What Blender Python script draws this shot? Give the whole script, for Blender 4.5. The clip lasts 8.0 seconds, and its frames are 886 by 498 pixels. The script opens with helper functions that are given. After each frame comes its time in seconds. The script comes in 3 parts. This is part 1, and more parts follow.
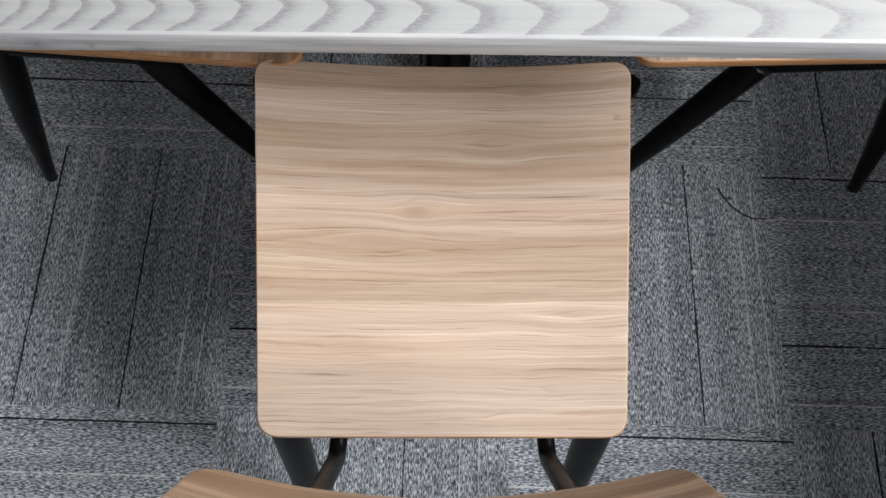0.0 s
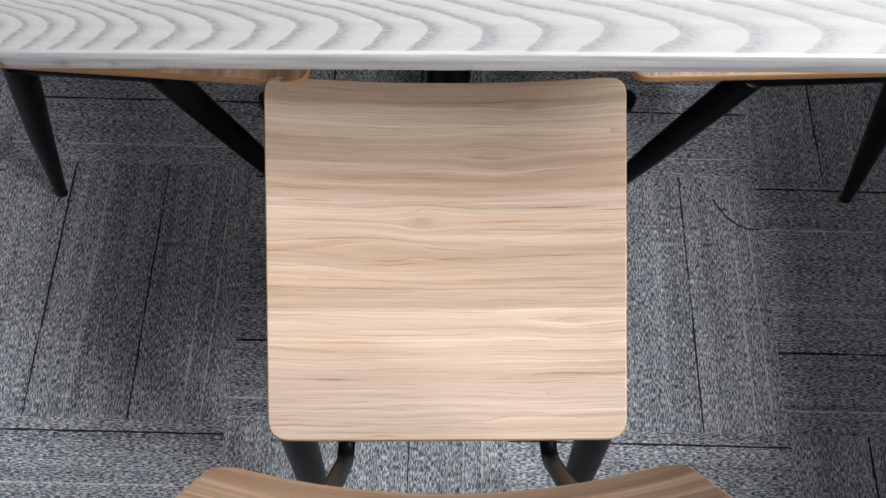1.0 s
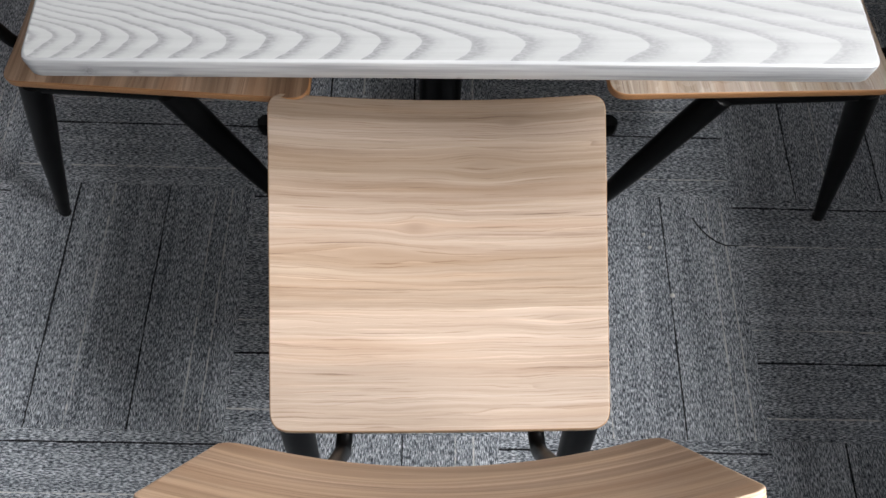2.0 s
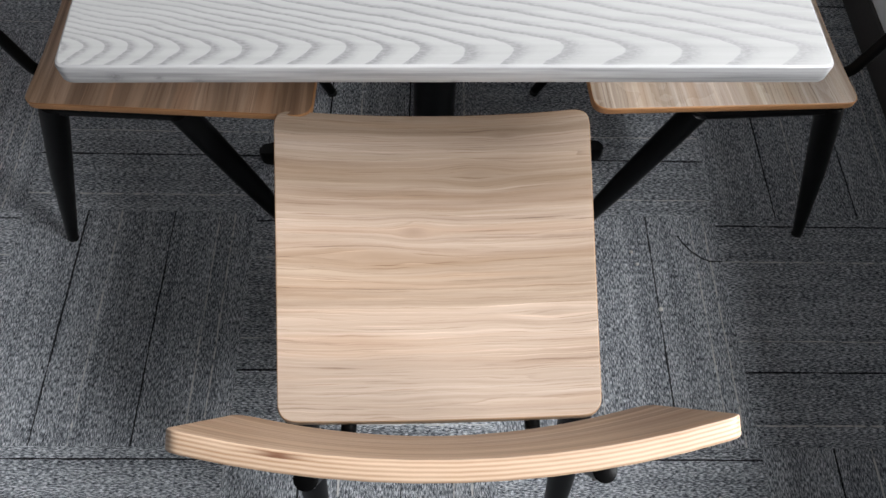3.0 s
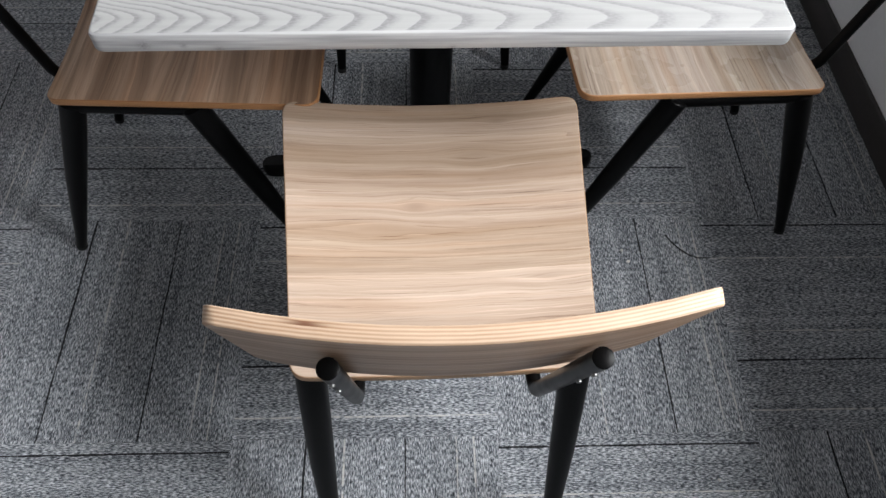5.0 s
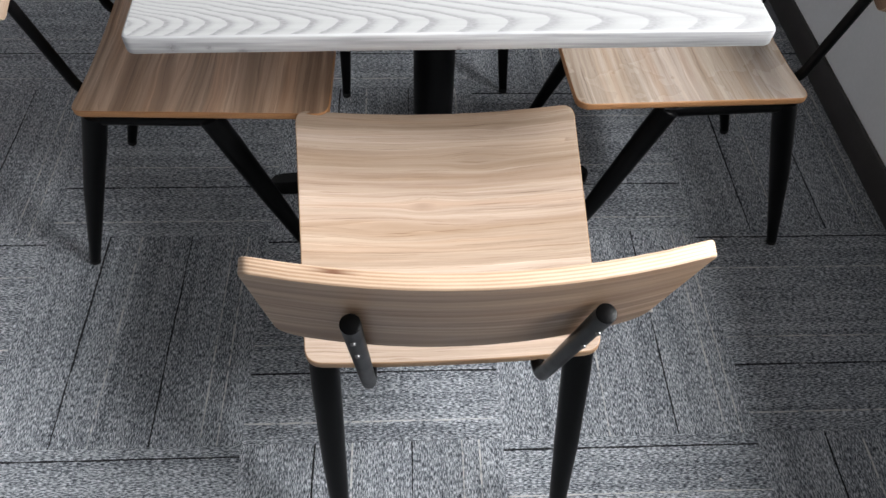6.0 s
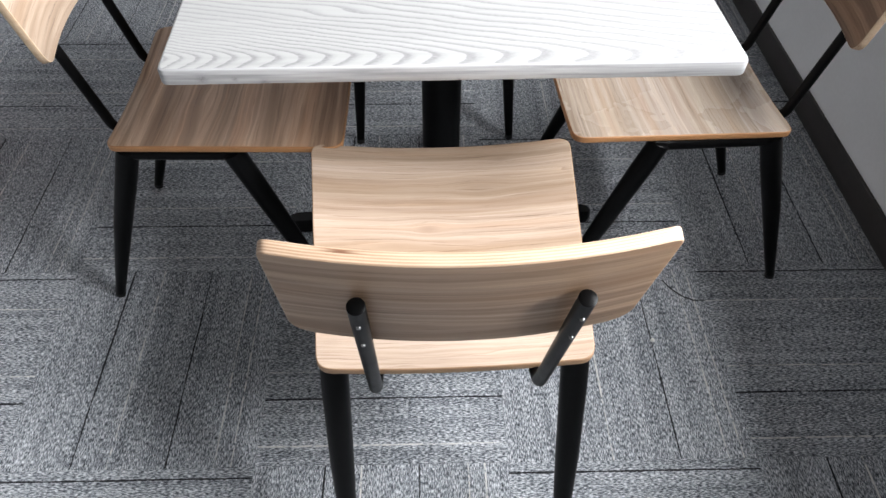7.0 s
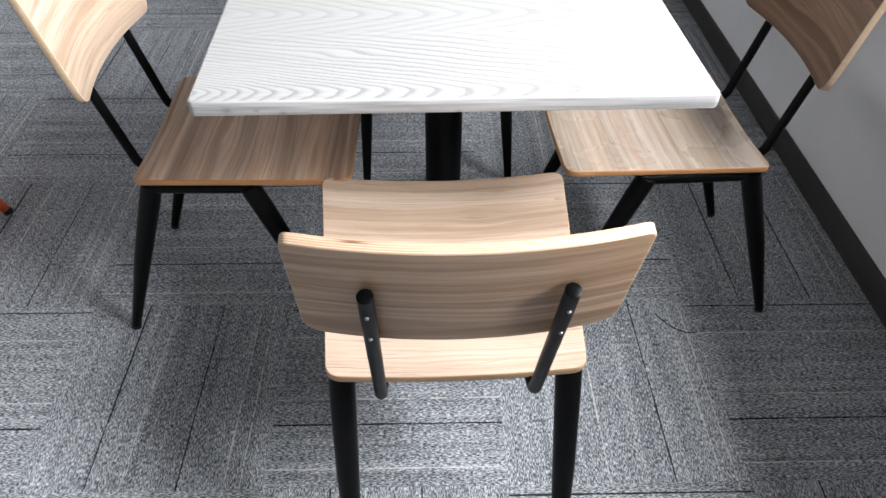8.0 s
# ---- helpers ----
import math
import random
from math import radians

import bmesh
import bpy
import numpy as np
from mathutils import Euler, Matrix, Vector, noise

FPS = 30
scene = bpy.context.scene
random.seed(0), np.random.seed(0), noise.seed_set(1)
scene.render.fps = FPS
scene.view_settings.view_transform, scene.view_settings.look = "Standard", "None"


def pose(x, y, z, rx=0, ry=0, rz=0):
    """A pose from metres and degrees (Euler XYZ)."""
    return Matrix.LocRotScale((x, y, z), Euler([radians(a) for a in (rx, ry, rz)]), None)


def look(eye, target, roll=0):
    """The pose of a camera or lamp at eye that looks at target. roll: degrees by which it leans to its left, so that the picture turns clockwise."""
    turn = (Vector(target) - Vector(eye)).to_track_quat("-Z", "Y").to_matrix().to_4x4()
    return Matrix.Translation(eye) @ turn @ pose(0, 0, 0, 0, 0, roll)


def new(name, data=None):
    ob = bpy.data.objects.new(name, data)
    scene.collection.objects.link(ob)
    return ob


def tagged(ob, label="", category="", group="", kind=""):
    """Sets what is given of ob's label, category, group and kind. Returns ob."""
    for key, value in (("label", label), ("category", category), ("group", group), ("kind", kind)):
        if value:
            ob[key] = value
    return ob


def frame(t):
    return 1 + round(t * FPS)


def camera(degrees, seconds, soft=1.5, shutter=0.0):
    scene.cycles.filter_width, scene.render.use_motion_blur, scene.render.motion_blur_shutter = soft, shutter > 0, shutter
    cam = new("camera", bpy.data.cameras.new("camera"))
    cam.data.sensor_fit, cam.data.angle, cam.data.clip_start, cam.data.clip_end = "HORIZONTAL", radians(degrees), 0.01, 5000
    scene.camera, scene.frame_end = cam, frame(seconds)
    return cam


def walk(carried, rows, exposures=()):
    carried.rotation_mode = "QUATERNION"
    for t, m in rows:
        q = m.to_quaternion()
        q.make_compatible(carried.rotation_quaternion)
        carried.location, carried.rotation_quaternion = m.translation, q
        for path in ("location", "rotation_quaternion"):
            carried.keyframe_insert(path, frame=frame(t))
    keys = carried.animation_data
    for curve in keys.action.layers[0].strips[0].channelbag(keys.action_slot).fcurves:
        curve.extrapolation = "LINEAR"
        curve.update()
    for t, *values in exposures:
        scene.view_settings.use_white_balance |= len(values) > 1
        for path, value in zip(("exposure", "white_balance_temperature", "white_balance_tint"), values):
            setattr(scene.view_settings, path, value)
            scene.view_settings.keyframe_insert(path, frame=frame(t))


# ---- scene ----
cam = camera(65.1, 8.0)
PATH = [
    (0, (-0.001, -0.05, 1.202), (0.031, 0.576, -0.697), 2.5),
    (0.5, (-0.005, -0.056, 1.211), (0.027, 0.59, -0.682), 2.4),
    (1, (-0.007, -0.067, 1.225), (0.028, 0.604, -0.659), 2.2),
    (1.5, (-0.009, -0.09, 1.241), (0.031, 0.619, -0.629), 2.3),
    (2, (-0.012, -0.125, 1.257), (0.054, 0.649, -0.586), 3.8),
    (2.2, (-0.013, -0.139, 1.262), (0.06, 0.674, -0.564), 3.7),
    (3.3, (-0.032, -0.228, 1.279), (0.065, 0.705, -0.488), 3.9),
    (3.5, (-0.039, -0.242, 1.274), (0.063, 0.709, -0.482), 4.0),
    (4, (-0.038, -0.265, 1.268), (0.071, 0.706, -0.477), 4.0),
    (4.5, (-0.033, -0.297, 1.264), (0.08, 0.707, -0.462), 3.7),
    (4.7, (-0.035, -0.31, 1.264), (0.081, 0.715, -0.45), 3.5),
    (5.8, (-0.058, -0.402, 1.26), (0.072, 0.729, -0.384), 2.9),
    (6, (-0.061, -0.414, 1.264), (0.074, 0.742, -0.362), 2.9),
    (6.5, (-0.062, -0.45, 1.274), (0.075, 0.788, -0.29), 2.3),
    (7, (-0.05, -0.51, 1.277), (0.047, 0.793, -0.237), 0.9),
    (7.5, (-0.047, -0.565, 1.278), (0.044, 0.775, -0.204), 0.5),
    (8, (-0.053, -0.614, 1.288), (0.041, 0.823, -0.099), 0.5),
]
EXPOSURE = [(0.0, -0.77), (1.0, -0.63), (2.0, -0.64), (3.3, -0.75), (4.5, -0.70), (6.0, -0.40), (8.0, 0.02)]
walk(cam, [(t, look(eye, target, roll)) for t, eye, target, roll in PATH], EXPOSURE)

# ---- light ----
world = bpy.data.worlds.new("overcast_sky")
scene.world = world
world.use_nodes = True
wn = world.node_tree
sky = wn.nodes.new("ShaderNodeTexSky")
sky.sky_type, sky.sun_disc = "NISHITA", False
sky.sun_elevation, sky.sun_rotation = radians(48), radians(250)
wn.links.new(sky.outputs[0], wn.nodes["Background"].inputs[0])
wn.nodes["Background"].inputs[1].default_value = 0.05

sun = new("sun", bpy.data.lights.new("sun", "SUN"))
sun.data.energy, sun.data.angle, sun.data.color = 0.8, radians(14), (1.0, 0.96, 0.9)
sun.matrix_world = look((-6, -2, 9), (0, 0, 0))

# the room stands turned a little against the chair; its own frame has the window wall on x = 0
ROOM = pose(1.094, 0.5, 0, 0, 0, -2.2)
# west and south walls are unseen, set far off to weaken bounced light
WEST, SOUTH, NORTH, HIGH = -9.0, -7.0, 2.10, 2.9
WIN_Y0, WIN_Y1, WIN_Z0, WIN_Z1 = -1.45, 0.15, 1.20, 2.35
FAR_Y0, FAR_Y1, FAR_Z0, FAR_Z1 = -5.0, 0.6, 1.0, 2.4

daylight = new("window_daylight", bpy.data.lights.new("window_daylight", "AREA"))
daylight.data.shape, daylight.data.size, daylight.data.size_y = "RECTANGLE", WIN_Y1 - WIN_Y0 - 0.04, WIN_Z1 - WIN_Z0 - 0.04
daylight.data.energy, daylight.data.color = 270, (0.97, 0.98, 1.0)
daylight.matrix_world = ROOM @ look((0.33, (WIN_Y0 + WIN_Y1) / 2, (WIN_Z0 + WIN_Z1) / 2), (-2.0, (WIN_Y0 + WIN_Y1) / 2, (WIN_Z0 + WIN_Z1) / 2))

# fill lamp in an added, unseen west window; lifts the grey wall and left floor
west_fill = new("far_window_daylight", bpy.data.lights.new("far_window_daylight", "AREA"))
west_fill.data.shape, west_fill.data.size, west_fill.data.size_y = "RECTANGLE", FAR_Y1 - FAR_Y0 - 0.04, FAR_Z1 - FAR_Z0 - 0.04
west_fill.data.energy, west_fill.data.color = 130, (0.97, 0.98, 1.0)
west_fill.matrix_world = ROOM @ look((WEST - 0.06, (FAR_Y0 + FAR_Y1) / 2, (FAR_Z0 + FAR_Z1) / 2), (0, (FAR_Y0 + FAR_Y1) / 2, (FAR_Z0 + FAR_Z1) / 2))

# where the furniture stands
TABLE_TURN = -0.5
ORANGE = pose(-1.178, 0.93, 0, 0, 0, 10)
MAIN, FAR = pose(0.0095, -0.003, 0, 0, 0, -0.6), pose(0.035, 1.36, 0, 0, 0, 180)
LEFT, RIGHT = pose(-0.571, 0.663, 0, 0, 0, -92.2), pose(0.664, 0.641, 0, 0, 0, 89.7)

# ---- materials ----


def material(name):
    m = bpy.data.materials.new(name)
    m.use_nodes = True
    nt = m.node_tree
    return m, nt, nt.nodes["Principled BSDF"]


def node(nt, kind, props={}, **ins):
    n = nt.nodes.new("ShaderNode" + kind)
    if "operation" in props:
        n.operation = props["operation"]
    if "attribute_name" in props:
        n.attribute_name = props["attribute_name"]
    for k, v in ins.items():
        key = int(k[1:]) if k[0] == "i" and k[1:].isdigit() else k.replace("_", " ")
        if hasattr(v, "is_linked") or hasattr(v, "links"):
            nt.links.new(v, n.inputs[key])
        else:
            n.inputs[key].default_value = v
    return n


def calc(nt, op, a, b=0.0, c=0.0):
    return node(nt, "Math", {"operation": op}, i0=a, i1=b, i2=c).outputs[0]


def noise_of(nt, vec, scale=5.0, detail=3.0, rough=0.55, distort=0.0):
    return node(nt, "TexNoise", Vector=vec, Scale=scale, Detail=detail, Roughness=rough, Distortion=distort).outputs[0]


def scaled(nt, vec, s, off=(0, 0, 0)):
    return node(nt, "Mapping", Vector=vec, Scale=s, Location=off).outputs[0]


def ramp(nt, fac, stops):
    n = nt.nodes.new("ShaderNodeValToRGB")
    els = n.color_ramp.elements
    while len(els) < len(stops):
        els.new(0.5)
    for e, (p, c) in zip(els, stops):
        e.position, e.color = p, (*c, 1) if len(c) == 3 else c
    nt.links.new(fac, n.inputs[0])
    return n.outputs[0]


def mix(nt, fac, a, b, blend="MIX"):
    n = nt.nodes.new("ShaderNodeMix")
    n.data_type, n.blend_type = "RGBA", blend
    for key, v in ((0, fac), (6, a), (7, b)):
        if hasattr(v, "links"):
            nt.links.new(v, n.inputs[key])
        else:
            n.inputs[key].default_value = (*v, 1) if isinstance(v, tuple) and len(v) == 3 else v
    return n.outputs[2]


def bump(nt, bsdf, height, strength=0.3, distance=0.002):
    b = node(nt, "Bump", Strength=strength, Distance=distance, Height=height)
    nt.links.new(b.outputs[0], bsdf.inputs["Normal"])


def plain(name, colour, rough, metal=0.0, scale=60.0, spread=0.25, relief=0.05):
    m, nt, b = material(name)
    co = node(nt, "TexCoord").outputs["Object"]
    fine, wide = noise_of(nt, co, scale, 4), noise_of(nt, co, scale / 14, 3)
    both = calc(nt, "MULTIPLY_ADD", fine, 0.5, calc(nt, "MULTIPLY", wide, 0.5))
    lo, hi = tuple(c * (1 - spread) for c in colour), tuple(min(1, c * (1 + spread)) for c in colour)
    nt.links.new(ramp(nt, both, [(0.3, lo), (0.7, hi)]), b.inputs["Base Color"])
    r = calc(nt, "MULTIPLY_ADD", wide, 0.25, rough - 0.12)
    nt.links.new(r, b.inputs["Roughness"])
    b.inputs["Metallic"].default_value = metal
    bump(nt, b, fine, relief)
    return m


def laminate(name, seed, bands, knots, tone=1.0, gloss=0.5, warm=1.0, upright=False, broad=0.0):
    """Printed wood: long streaks along the local x axis; bands is a list of (place along y, brightness)."""
    m, nt, b = material(name)
    co = node(nt, "TexCoord").outputs["Object"]
    # wavy displacement of the grain lines
    sway = noise_of(nt, scaled(nt, co, (3.2, 9, 9), (seed, seed * 2, 0)), 1.0, 2)
    sway2 = noise_of(nt, scaled(nt, co, (9, 30, 30), (seed, 0, seed)), 1.0, 2)
    sep = node(nt, "SeparateXYZ", Vector=co)
    # across the grain: along y on a seat, up the board on a backrest
    y = calc(nt, "MULTIPLY_ADD", sep.outputs[2], 1.0, -0.54) if upright else sep.outputs[1]
    yy = calc(nt, "MULTIPLY_ADD", calc(nt, "SUBTRACT", sway, 0.5), 0.012, y)
    yy = calc(nt, "MULTIPLY_ADD", calc(nt, "SUBTRACT", sway2, 0.5), 0.007, yy)
    sway3 = noise_of(nt, scaled(nt, co, (30, 120, 120), (0, seed, seed)), 1.0, 2)
    yy = calc(nt, "MULTIPLY_ADD", calc(nt, "SUBTRACT", sway3, 0.5), 0.002, yy)
    dark = None
    for kx, ky, sx, sy, deep in knots:
        # the grain swerves round each knot, and the knot's heart is darker
        gx = calc(nt, "DIVIDE", calc(nt, "SUBTRACT", sep.outputs[0], kx), sx)
        gy = calc(nt, "SUBTRACT", yy, ky)
        gq = calc(nt, "DIVIDE", gy, sy)
        g = calc(nt, "EXPONENT", calc(nt, "MULTIPLY", calc(nt, "ADD", calc(nt, "MULTIPLY", gx, gx), calc(nt, "MULTIPLY", gq, gq)), -1.0))
        yy = calc(nt, "MULTIPLY_ADD", calc(nt, "MULTIPLY", g, gy), -0.85, yy)
        heart = calc(nt, "MULTIPLY", calc(nt, "POWER", g, 4.0), deep)
        dark = heart if dark is None else calc(nt, "ADD", dark, heart)
    grain = node(nt, "CombineXYZ", X=calc(nt, "MULTIPLY", sep.outputs[0], 1.6), Y=calc(nt, "MULTIPLY", yy, 95.0), Z=seed).outputs[0]
    streak = noise_of(nt, grain, 1.0, 7, 0.7)
    hair_co = node(nt, "CombineXYZ", X=calc(nt, "MULTIPLY", sep.outputs[0], 3.0), Y=calc(nt, "MULTIPLY", yy, 330.0), Z=seed + 3.3).outputs[0]
    hair = noise_of(nt, hair_co, 1.0, 4, 0.65)
    base = ramp(nt, streak, [(0.27, (0.29, 0.196, 0.141)), (0.41, (0.44, 0.332, 0.255)), (0.56, (0.51, 0.398, 0.316)), (0.70, (0.58, 0.475, 0.396))])
    line = ramp(nt, hair, [(0.32, (0.45, 0.39, 0.35)), (0.395, (1, 1, 1)), (0.595, (1, 1, 1)), (0.65, (1.26, 1.28, 1.30))])
    col = mix(nt, 0.8, base, line, "MULTIPLY")
    # growth lines: crisp on one side, soft on the other, unevenly spaced
    drift = noise_of(nt, node(nt, "CombineXYZ", X=calc(nt, "MULTIPLY", sep.outputs[0], 1.5), Y=calc(nt, "MULTIPLY", yy, 15.0), Z=seed + 5.0).outputs[0], 1.0, 3)
    rings = calc(nt, "FRACT", calc(nt, "MULTIPLY_ADD", drift, 7.0, calc(nt, "MULTIPLY", yy, 100.0)))
    ring = ramp(nt, rings, [(0.0, (0.74, 0.69, 0.65)), (0.07, (0.95, 0.94, 0.93)), (0.5, (1, 1, 1)), (0.93, (1.07, 1.08, 1.09)), (0.985, (1.07, 1.08, 1.09)), (1.0, (0.74, 0.69, 0.65))])
    quiet = ramp(nt, noise_of(nt, node(nt, "CombineXYZ", X=calc(nt, "MULTIPLY", sep.outputs[0], 2.5), Y=calc(nt, "MULTIPLY", yy, 40.0), Z=seed + 6.0).outputs[0], 1.0, 2), [(0.42, (0.08, 0.08, 0.08)), (0.62, (0.85, 0.85, 0.85))])
    col = mix(nt, quiet, col, mix(nt, 1.0, col, ring, "MULTIPLY"))
    # short thin pore strokes
    stroke = noise_of(nt, node(nt, "CombineXYZ", X=calc(nt, "MULTIPLY", sep.outputs[0], 9.0), Y=calc(nt, "MULTIPLY", yy, 640.0), Z=seed + 11.0).outputs[0], 1.0, 2, 0.5)
    col = mix(nt, 1.0, col, ramp(nt, stroke, [(0.30, (0.72, 0.66, 0.60)), (0.37, (1, 1, 1)), (0.66, (1, 1, 1)), (0.72, (1.10, 1.11, 1.12))]), "MULTIPLY")
    lo, hi = bands[0][0], bands[-1][0]
    t = calc(nt, "DIVIDE", calc(nt, "SUBTRACT", yy, lo), hi - lo)
    band = ramp(nt, t, [((p - lo) / (hi - lo), (v * tone, v * tone * (0.972 if v < 1 else 1.0) * warm, v * tone * (0.92 if v < 1 else 1.0) * warm * warm)) for p, v in bands])
    col = mix(nt, 1.0, col, band, "MULTIPLY")
    tint = noise_of(nt, node(nt, "CombineXYZ", X=calc(nt, "MULTIPLY", sep.outputs[0], 0.9), Y=calc(nt, "MULTIPLY", yy, 22.0), Z=seed + 8.0).outputs[0], 1.0, 3)
    col = mix(nt, 1.0, col, ramp(nt, tint, [(0.33, (0.78, 0.70, 0.62)), (0.44, (0.96, 0.94, 0.92)), (0.54, (1.05, 1.05, 1.05)), (0.66, (0.99, 0.90, 0.82))]), "MULTIPLY")
    if broad:
        # wide brown stripes with one crisp side
        wide = noise_of(nt, node(nt, "CombineXYZ", X=calc(nt, "MULTIPLY", sep.outputs[0], 1.1), Y=calc(nt, "MULTIPLY", yy, 34.0), Z=seed + 14.0).outputs[0], 1.0, 2, 0.5)
        col = mix(nt, broad, col, mix(nt, 1.0, col, ramp(nt, wide, [(0.34, (0.60, 0.52, 0.44)), (0.43, (0.82, 0.78, 0.73)), (0.45, (1.10, 1.08, 1.04)), (0.56, (1.02, 1.0, 0.97)), (0.60, (0.74, 0.68, 0.61)), (0.70, (1.05, 1.03, 1.0))]), "MULTIPLY"))
    col = mix(nt, dark, col, (0.20, 0.12, 0.075))
    nt.links.new(col, b.inputs["Base Color"])
    smudge = noise_of(nt, co, 9, 3)
    nt.links.new(calc(nt, "MULTIPLY_ADD", smudge, 0.18, gloss - 0.09), b.inputs["Roughness"])
    bump(nt, b, hair, 0.08, 0.001)
    return m


def plywood_edge(name, colour, dark, mark=None):
    m, nt, b = material(name)
    co = node(nt, "TexCoord").outputs["Object"]
    ply = node(nt, "Attribute", {"attribute_name": "ply"}).outputs["Fac"]
    wob = noise_of(nt, co, 25, 2)
    layer = calc(nt, "SINE", calc(nt, "MULTIPLY_ADD", ply, 31.0, calc(nt, "MULTIPLY", wob, 1.6)))
    grain = noise_of(nt, scaled(nt, co, (14, 14, 300)), 1.0, 3)
    fac = calc(nt, "MULTIPLY_ADD", layer, 0.22, calc(nt, "MULTIPLY_ADD", grain, 0.5, 0.25))
    col = ramp(nt, fac, [(0.22, dark), (0.5, colour), (0.8, tuple(min(1, c * 1.22) for c in colour))])
    blot = noise_of(nt, scaled(nt, co, (9, 9, 9)), 1.0, 2)
    col = mix(nt, ramp(nt, blot, [(0.70, (0, 0, 0)), (0.76, (1, 1, 1))]), col, (0.16, 0.06, 0.025))
    if mark is not None:
        # one dark knot streak in the outer layers
        gx = calc(nt, "DIVIDE", calc(nt, "SUBTRACT", node(nt, "SeparateXYZ", Vector=co).outputs[0], mark), 0.013)
        g = calc(nt, "EXPONENT", calc(nt, "MULTIPLY", calc(nt, "MULTIPLY", gx, gx), -1.0))
        lay = calc(nt, "MULTIPLY", calc(nt, "GREATER_THAN", ply, 0.12), calc(nt, "LESS_THAN", ply, 0.36))
        col = mix(nt, calc(nt, "MULTIPLY", calc(nt, "MULTIPLY", g, lay), 0.9), col, (0.12, 0.045, 0.02))
    nt.links.new(col, b.inputs["Base Color"])
    b.inputs["Roughness"].default_value = 0.5
    bump(nt, b, layer, 0.12, 0.001)
    return m


def whitewashed_ash(name):
    """White-stained open-pored wood: pointed arches of grey grain along the front, then straight lines with an eye, then faint arches."""
    m, nt, b = material(name)
    co = node(nt, "TexCoord").outputs["Object"]
    wob = node(nt, "TexNoise", Vector=scaled(nt, co, (4.0, 9.0, 9.0)), Scale=1.0, Detail=2.0).outputs["Color"]
    wobv = node(nt, "VectorMath", {"operation": "MULTIPLY_ADD"}, i0=wob, i1=(0.05, 0.026, 0.0), i2=co).outputs[0]
    fine = node(nt, "TexNoise", Vector=scaled(nt, co, (30, 70, 70)), Scale=1.0, Detail=2.0).outputs["Color"]
    wobv = node(nt, "VectorMath", {"operation": "MULTIPLY_ADD"}, i0=fine, i1=(0.010, 0.004, 0.0), i2=wobv).outputs[0]
    s = node(nt, "SeparateXYZ", Vector=wobv)
    x = calc(nt, "SUBTRACT", s.outputs[0], 0.030)
    y = calc(nt, "SUBTRACT", s.outputs[1], 0.015)
    # the eye: lines part round it
    ex = calc(nt, "DIVIDE", calc(nt, "SUBTRACT", x, -0.190), 0.075)
    ey = calc(nt, "SUBTRACT", y, -0.258)
    eq = calc(nt, "DIVIDE", ey, 0.020)
    eye_g = calc(nt, "EXPONENT", calc(nt, "MULTIPLY", calc(nt, "ADD", calc(nt, "MULTIPLY", ex, ex), calc(nt, "MULTIPLY", eq, eq)), -1.0))
    y = calc(nt, "MULTIPLY_ADD", calc(nt, "MULTIPLY", eye_g, ey), -0.9, y)

    def arches(axis, low, high, a, k):
        """Rings pointing along x about the line y = axis; spacing a at the left, growing by k a metre."""
        d = calc(nt, "SUBTRACT", y, axis)
        g = calc(nt, "SUBTRACT", calc(nt, "SQRT", calc(nt, "MULTIPLY_ADD", d, d, 0.016 ** 2)), 0.016)
        slope = calc(nt, "MULTIPLY_ADD", calc(nt, "GREATER_THAN", d, 0.0), high - low, low)
        f = calc(nt, "ADD", calc(nt, "MULTIPLY_ADD", slope, g, x), 0.40)
        # bands widen to the right
        n = calc(nt, "DIVIDE", calc(nt, "LOGARITHM", calc(nt, "MULTIPLY_ADD", calc(nt, "MAXIMUM", f, 0.0), k / a, 1.0), math.e), k)
        rings = calc(nt, "FRACT", n)
        return ramp(nt, rings, [(0.0, (0, 0, 0)), (0.03, (0.9, 0.9, 0.9)), (0.16, (1, 1, 1)), (0.36, (0.35, 0.35, 0.35)), (0.55, (0.04, 0.04, 0.04)), (1.0, (0, 0, 0))])

    front = arches(-0.374, 1.9, 4.6, 0.021, 0.062)
    back = arches(-0.115, 3.2, 3.2, 0.042, 0.05)
    zone = ramp(nt, calc(nt, "ADD", y, 0.5), [(0.28, (0, 0, 0)), (0.33, (1, 1, 1))])
    band = mix(nt, zone, front, mix(nt, 1.0, back, (0.55, 0.55, 0.55), "MULTIPLY"))
    pores = noise_of(nt, scaled(nt, co, (170, 520, 520)), 1.0, 3, 0.6)
    pore = ramp(nt, pores, [(0.34, (0.45, 0.45, 0.45)), (0.60, (1, 1, 1))])
    fade = ramp(nt, noise_of(nt, scaled(nt, co, (1.6, 4, 4), (3, 1, 0)), 1.0, 2), [(0.30, (0.45, 0.45, 0.45)), (0.55, (1, 1, 1))])
    fac = mix(nt, 1.0, mix(nt, 1.0, band, pore, "MULTIPLY"), fade, "MULTIPLY")
    thin = ramp(nt, calc(nt, "ADD", x, 0.5), [(0.45, (1, 1, 1)), (0.85, (0.6, 0.6, 0.6))])
    fac = mix(nt, 1.0, fac, thin, "MULTIPLY")
    streak = noise_of(nt, scaled(nt, co, (4, 130, 130)), 1.0, 3)
    white = ramp(nt, streak, [(0.3, (0.345, 0.346, 0.343)), (0.6, (0.385, 0.386, 0.382))])
    col = mix(nt, fac, white, (0.205, 0.205, 0.21))
    nt.links.new(col, b.inputs["Base Color"])
    b.inputs["Roughness"].default_value = 0.5
    bump(nt, b, fac, 0.15, -0.0012)
    return m


